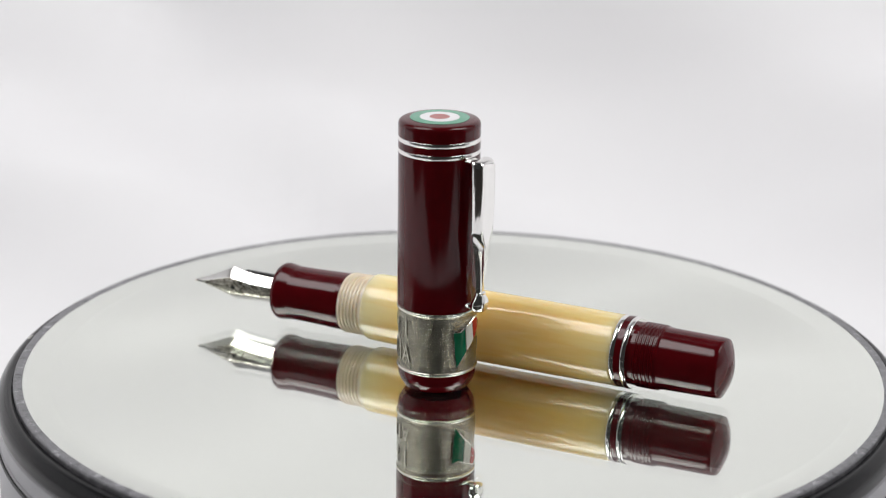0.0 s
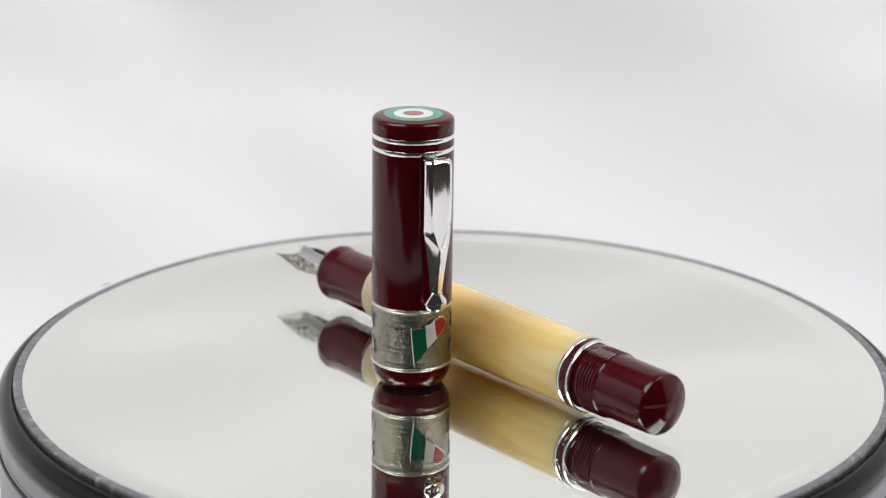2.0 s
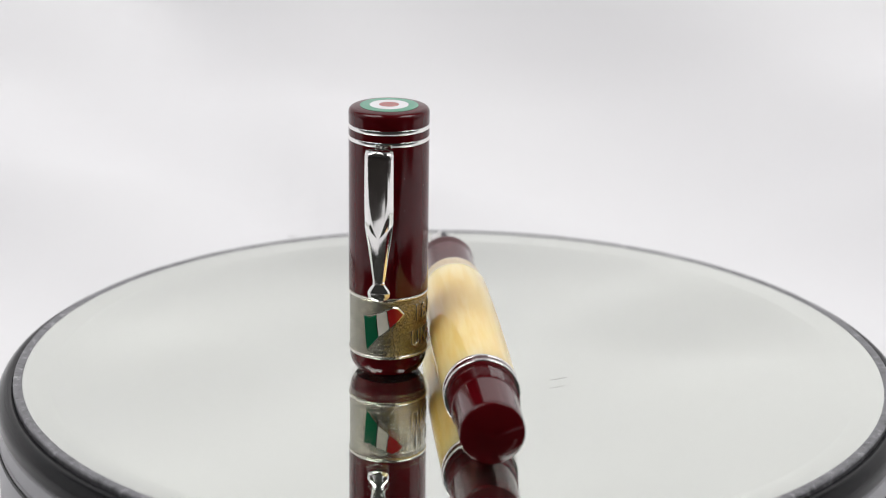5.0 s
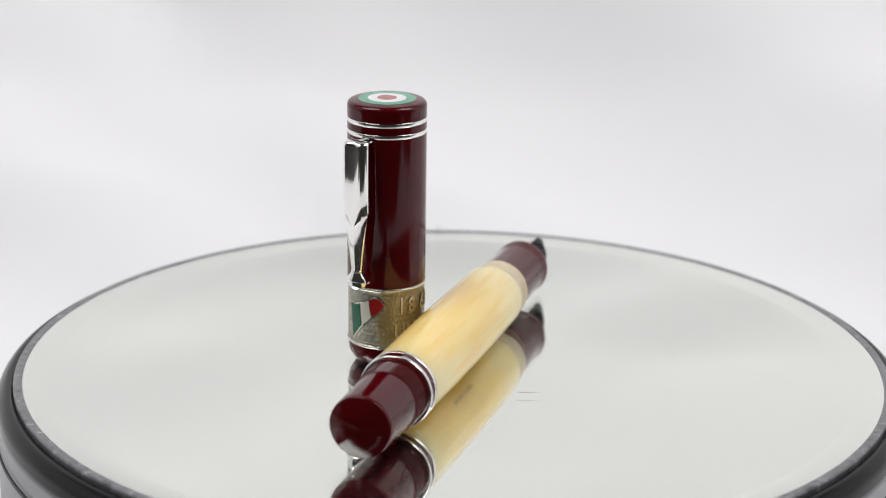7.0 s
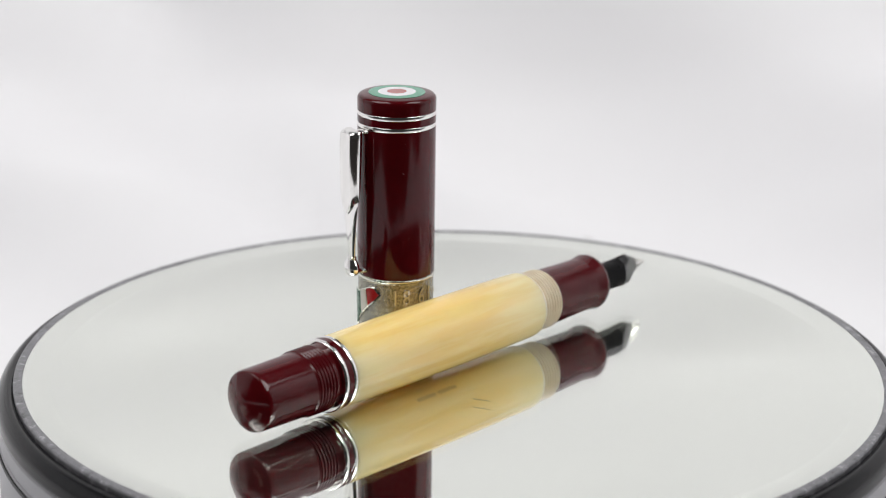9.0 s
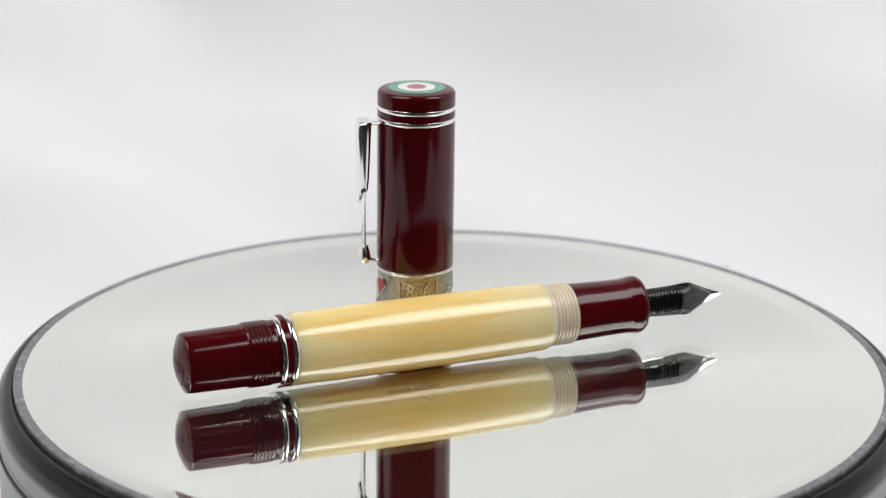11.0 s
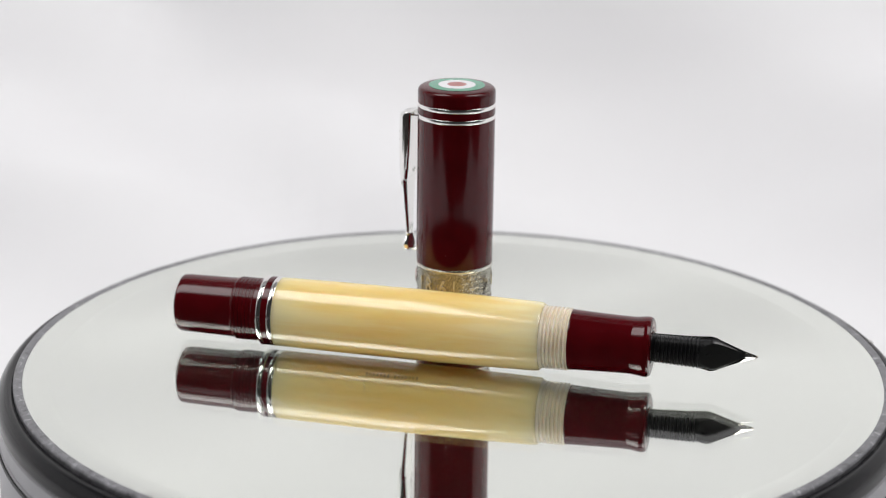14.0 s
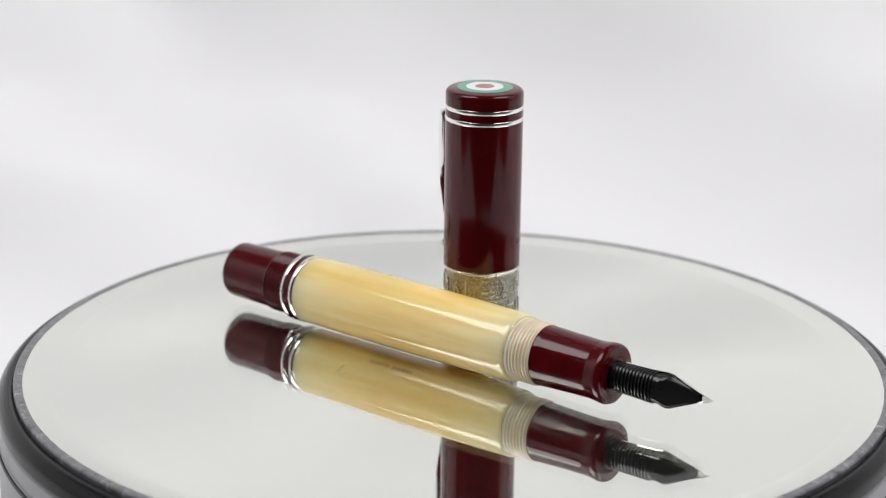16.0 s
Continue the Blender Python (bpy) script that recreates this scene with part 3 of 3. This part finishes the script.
def clip_parts(cap):
    """The clip stands out along +x of the cap: a grooved blade with a pointed lower end over a ridged stem with a bulb."""
    front = [(3.00, 1.200), (3.50, 1.222), (4.10, 1.232), (4.66, 1.226), (4.74, 1.215), (4.79, 1.17)]
    half = [(3.00, 0.262), (3.35, 0.284), (3.9, 0.288), (4.65, 0.284), (4.74, 0.278), (4.79, 0.255)]
    groove = [(3.20, 0.0), (3.24, 0.16), (3.32, 0.32), (3.48, 0.48), (3.75, 0.59), (4.20, 0.64), (4.68, 0.68), (4.76, 0.45), (4.79, 0.1)]
    rows = []
    for q in [*np.linspace(3.36, 4.68, 90), 4.71, 4.735, 4.755, 4.77, 4.782, 4.79]:
        low = max(0.0, 1 - (q - 3.36) / 0.55) ** 1.5  # the rows bend down to a point where the blade ends
        c, w = flow(groove, q - 0.14 * low), flow(half, q)
        line = [*np.linspace(0, c, 6)[:-1], c, *np.linspace(c, 0.9, 6)[1:], 0.96, 1.0]
        row = []
        for u in [-v for v in line[:0:-1]] + line:
            a = abs(u)
            z = q - 0.33 * (1 - a) ** 0.9 * low
            x = flow(front, z)
            x -= 0.030 * (c * c - a * a) if a < c else 0.055 * (min(a, 0.66) - min(c, 0.66)) + 0.100 * max(0.0, (a - 0.66) / 0.34) ** 1.15
            x -= 0.02 * max(0.0, (a - 0.9) / 0.1) ** 2
            row.append((x * CM, u * w * CM, z * CM))
        side = row[-1][0] / CM
        back = side - flow([(3.36, 0.05), (3.6, 0.10), (4.2, 0.14), (4.7, 0.15), (4.79, 0.08)], q)
        turn = [(side * 0.75 + back * 0.25, 1.0), (side * 0.4 + back * 0.6, 0.96), (back + 0.012, 0.88), (back, 0.78), (back + 0.03, 0.4)]
        row += [(x * CM, v * w * CM, q * CM) for x, v in turn] + [(x * CM, -v * w * CM, q * CM) for x, v in reversed(turn)]
        rows.append(row)
    clip = part("clip", loft(rows), CHROME, cap, "polished silver pocket clip with a grooved blade", 50)
    rows = []
    for q in np.linspace(2.10, 3.62, 40):
        w = flow([(2.10, 0.112), (2.16, 0.122), (2.5, 0.165), (2.9, 0.222), (3.35, 0.278), (3.62, 0.27)], q)
        x = flow([(2.10, 1.118), (2.7, 1.152), (3.3, 1.170), (3.62, 1.13)], q)
        deep = flow([(2.10, 0.050), (2.6, 0.066), (3.3, 0.080), (3.62, 0.06)], q)
        row = []
        for u in (-1, -0.97, -0.85, -0.6, -0.3, -0.10, 0.0, 0.10, 0.3, 0.6, 0.85, 0.97, 1):
            row.append(((x - deep * (0.62 * abs(u) ** 1.25 + 0.38 * abs(u) ** 8)) * CM, u * w * CM, q * CM))
        row += [((x - deep - 0.022) * CM, v * w * CM, q * CM) for v in (0.85, 0.4, -0.4, -0.85)]
        rows.append(row)
    part("stem", loft(rows), CHROME, clip, "ridged silver stem tapering down", 50)
    rows = []
    shape = [(1.725, 0.02), (1.735, 0.085), (1.76, 0.150), (1.80, 0.200), (1.85, 0.223), (1.90, 0.226), (1.96, 0.206), (2.02, 0.165), (2.07, 0.128), (2.09, 0.116), (2.11, 0.128), (2.13, 0.120), (2.136, 0.06)]
    for z in [*np.linspace(1.725, 2.06, 26), 2.07, 2.08, 2.09, 2.10, 2.11, 2.12, 2.13, 2.136]:
        hy = flow(shape, z)
        rows.append([((1.068 + (0.04 + 0.40 * hy) * math.cos(b)) * CM, hy * math.sin(b) * CM, z * CM) for b in (math.pi * 2 * k / 36 for k in range(36))])
    part("bulb", loft(rows), CHROME, clip, "rounded silver bulb at the clip's end", 60)
    rows = []
    for r, wide, low, high in ((0.78, 0.13, 1.745, 1.86), (0.84, 0.105, 1.750, 1.84), (0.92, 0.10, 1.755, 1.85), (1.00, 0.12, 1.76, 1.90)):
        rows.append([(r * CM, wide * math.cos(b) * CM, ((low + high) / 2 + (high - low) / 2 * math.sin(b)) * CM) for b in (math.pi * 2 * k / 16 for k in range(16))])
    part("clip_foot", loft(rows), CHROME, clip, "short silver foot against the cap", 60)
    rows = []
    for r, z, wide in ((0.74, 4.74, 0.19), (0.80, 4.735, 0.185), (0.88, 4.725, 0.135), (0.98, 4.715, 0.125), (1.06, 4.705, 0.15), (1.13, 4.70, 0.20)):
        rows.append([(r * CM, wide * math.cos(b) * CM, (z + 0.042 * math.sin(b)) * CM) for b in (math.pi * 2 * k / 20 for k in range(20))])
    part("clip_arm", loft(rows), CHROME, clip, "rounded silver arm into the cap", 60)


def pen_cap():
    cap = thing("pen_cap", pose(0, 0, 0), "burgundy resin pen cap with silver trim standing upright on the mirror", "pen cap")
    foot = rounded([(0, 0.02), (0.50, 0.0), (0.655, 0.0), (0.745, 0.150), (0.772, 0.26), (0.772, 0.375), (0.5, 0.375)], [0, 0.02, 0.02, 0.03, 0.04, 0, 0], 6)
    part("foot", lathe(foot), BURGUNDY, cap, "burgundy lip at the open end")
    band = part("cap_band", lathe(rounded([(0.60, 0.378), (0.785, 0.378), (0.800, 0.41), (0.800, 0.44), (0.780, 0.46), (0.780, 1.60), (0.802, 1.62), (0.802, 1.66), (0.790, 1.685), (0.60, 1.685)], 0.02)), PEWTER, cap, "wide aged silver cap band with raised lettering")
    for low, high in ((0.395, 0.445), (1.615, 1.668)):
        rim = [(0.77, low), (0.801, low), (0.808, (low + high) / 2), (0.801, high), (0.77, high)]
        part("band_rim", lathe(rounded(rim, [0, 0.015, 0.02, 0.015, 0])), BRIGHT_CAST, band, "polished raised rim of the band")
    part("tube", lathe([(0.6, 1.688), (0.793, 1.688), (0.798, 1.71), (0.800, 2.2), (0.800, 4.776), (0.6, 4.776)]), BURGUNDY, cap, "glossy burgundy tube")
    ring = rounded([(0.60, 0.0), (0.803, 0.0), (0.807, 0.045), (0.803, 0.09), (0.60, 0.09)], [0, 0.012, 0.03, 0.012, 0])
    for at in (4.780, 5.015):
        part("trim_ring", lathe([(r, z + at) for r, z in ring]), CHROME, cap, "polished silver trim ring")
    part("spacer", lathe([(0.6, 4.872), (0.800, 4.872), (0.800, 5.013), (0.6, 5.013)]), BURGUNDY, cap, "burgundy spacer between the rings")
    part("crown", lathe(rounded([(0.6, 5.107), (0.800, 5.107), (0.804, 5.41), (0.60, TOP - 0.012), (0, TOP)], [0, 0, 0.27, 0.26, 0], 12)), BURGUNDY, cap, "rounded burgundy crown")
    for name, low, high, material, label in (("green_roundel", 0.385, 0.575, TOP_GREEN, "green outer ring of the roundel"), ("white_roundel", 0.200, 0.383, TOP_WHITE, "white ring of the roundel"), ("red_roundel", 0.0, 0.198, TOP_RED, "red centre of the roundel")):
        crest = lambda r: TOP + 0.003 - 0.012 * (r / 0.62) ** 2
        prof = [(low, crest(low) - 0.02), (low, crest(low)), ((low + high) / 2, crest((low + high) / 2)), (high, crest(high)), (high, crest(high) - 0.03)]
        part(name, lathe(prof[1:] if low == 0 else prof), material, cap, label)
    flag = [("green_field", [(-26.5, 1.30), (-17, 1.275), (-7.5, 1.335), (-6.5, 1.10), (-4.5, 0.86), (-14, 0.70), (-21.5, 0.57), (-24, 0.85)], GREEN, "green enamel field of the flag"),
            ("white_field", [(-6.5, 1.345), (1, 1.385), (7.5, 1.42), (9, 1.25), (11.5, 1.06), (4, 0.96), (-3.5, 0.88), (-5.5, 1.10)], WHITE, "white enamel field of the flag"),
            ("red_field", [(8.5, 1.43), (16, 1.475), (24, 1.455), (32, 1.34), (23, 1.20), (12.5, 1.075), (10, 1.25)], RED, "red enamel field of the flag")]
    for name, outline, material, label in flag:
        part(name, flag_piece(outline), material, band, label)
    border = [(-27.5, 1.325), (-17, 1.30), (-7, 1.36), (1, 1.41), (8, 1.455), (16, 1.51), (25, 1.49), (34.5, 1.345), (24, 1.175), (12, 1.035), (4, 0.93), (-4, 0.835), (-14, 0.67), (-22.3, 0.52), (-25.2, 0.85)]
    part("flag_border", flag_piece(border, 0.012), BRIGHT_CAST, band, "raised silver border of the flag")
    letters("1861-2011", (57, 74, 99, 116, 145, 175, 206, 237, 258), 1.15, band)
    letters(*spaced("UNITA' D'ITALIA", 54, 258), 0.62, band)
    bm = bmesh.new()
    chance = random.Random(11)
    for k in range(46):
        a, z, size = chance.random() * 6.283, chance.uniform(1.8, 4.7), chance.uniform(0.00002, 0.00005)
        ball(bm, (0.00800 * math.cos(a), 0.00800 * math.sin(a), z * CM), size, 1.0, 6)
    tagged(part("dust", bm, LINT, cap, "a few pale specks of dust"), kind="stuff")
    clip_parts(cap)
    return cap


CAP = pen_cap()


# ---------------------------------------------------------------- movement
PEN_BASE = pose(0.035220, -0.014509, 0.007325, -3, 0, 154.38)
CAP_BASE = pose(-0.0030741, -0.0134395, 0.0, 0, 0, -38.97)


def turned(t):
    """The turn of the table at t seconds."""
    return Matrix.Rotation(-(0.2097 * t + 0.0003 * t * (t - 16.0)), 4, "Z")


def motions():
    times = [k * 0.5 for k in range(33)]
    for ob, base in ((PEN, PEN_BASE), (CAP, CAP_BASE), (MIRROR, Matrix()), (TRAY, Matrix())):
        hub = Matrix.Translation((0.0002, 0.0003, 0)) if ob in (MIRROR, TRAY) else Matrix()
        walk(ob, [(t, hub @ turned(t) @ base) for t in times])


motions()
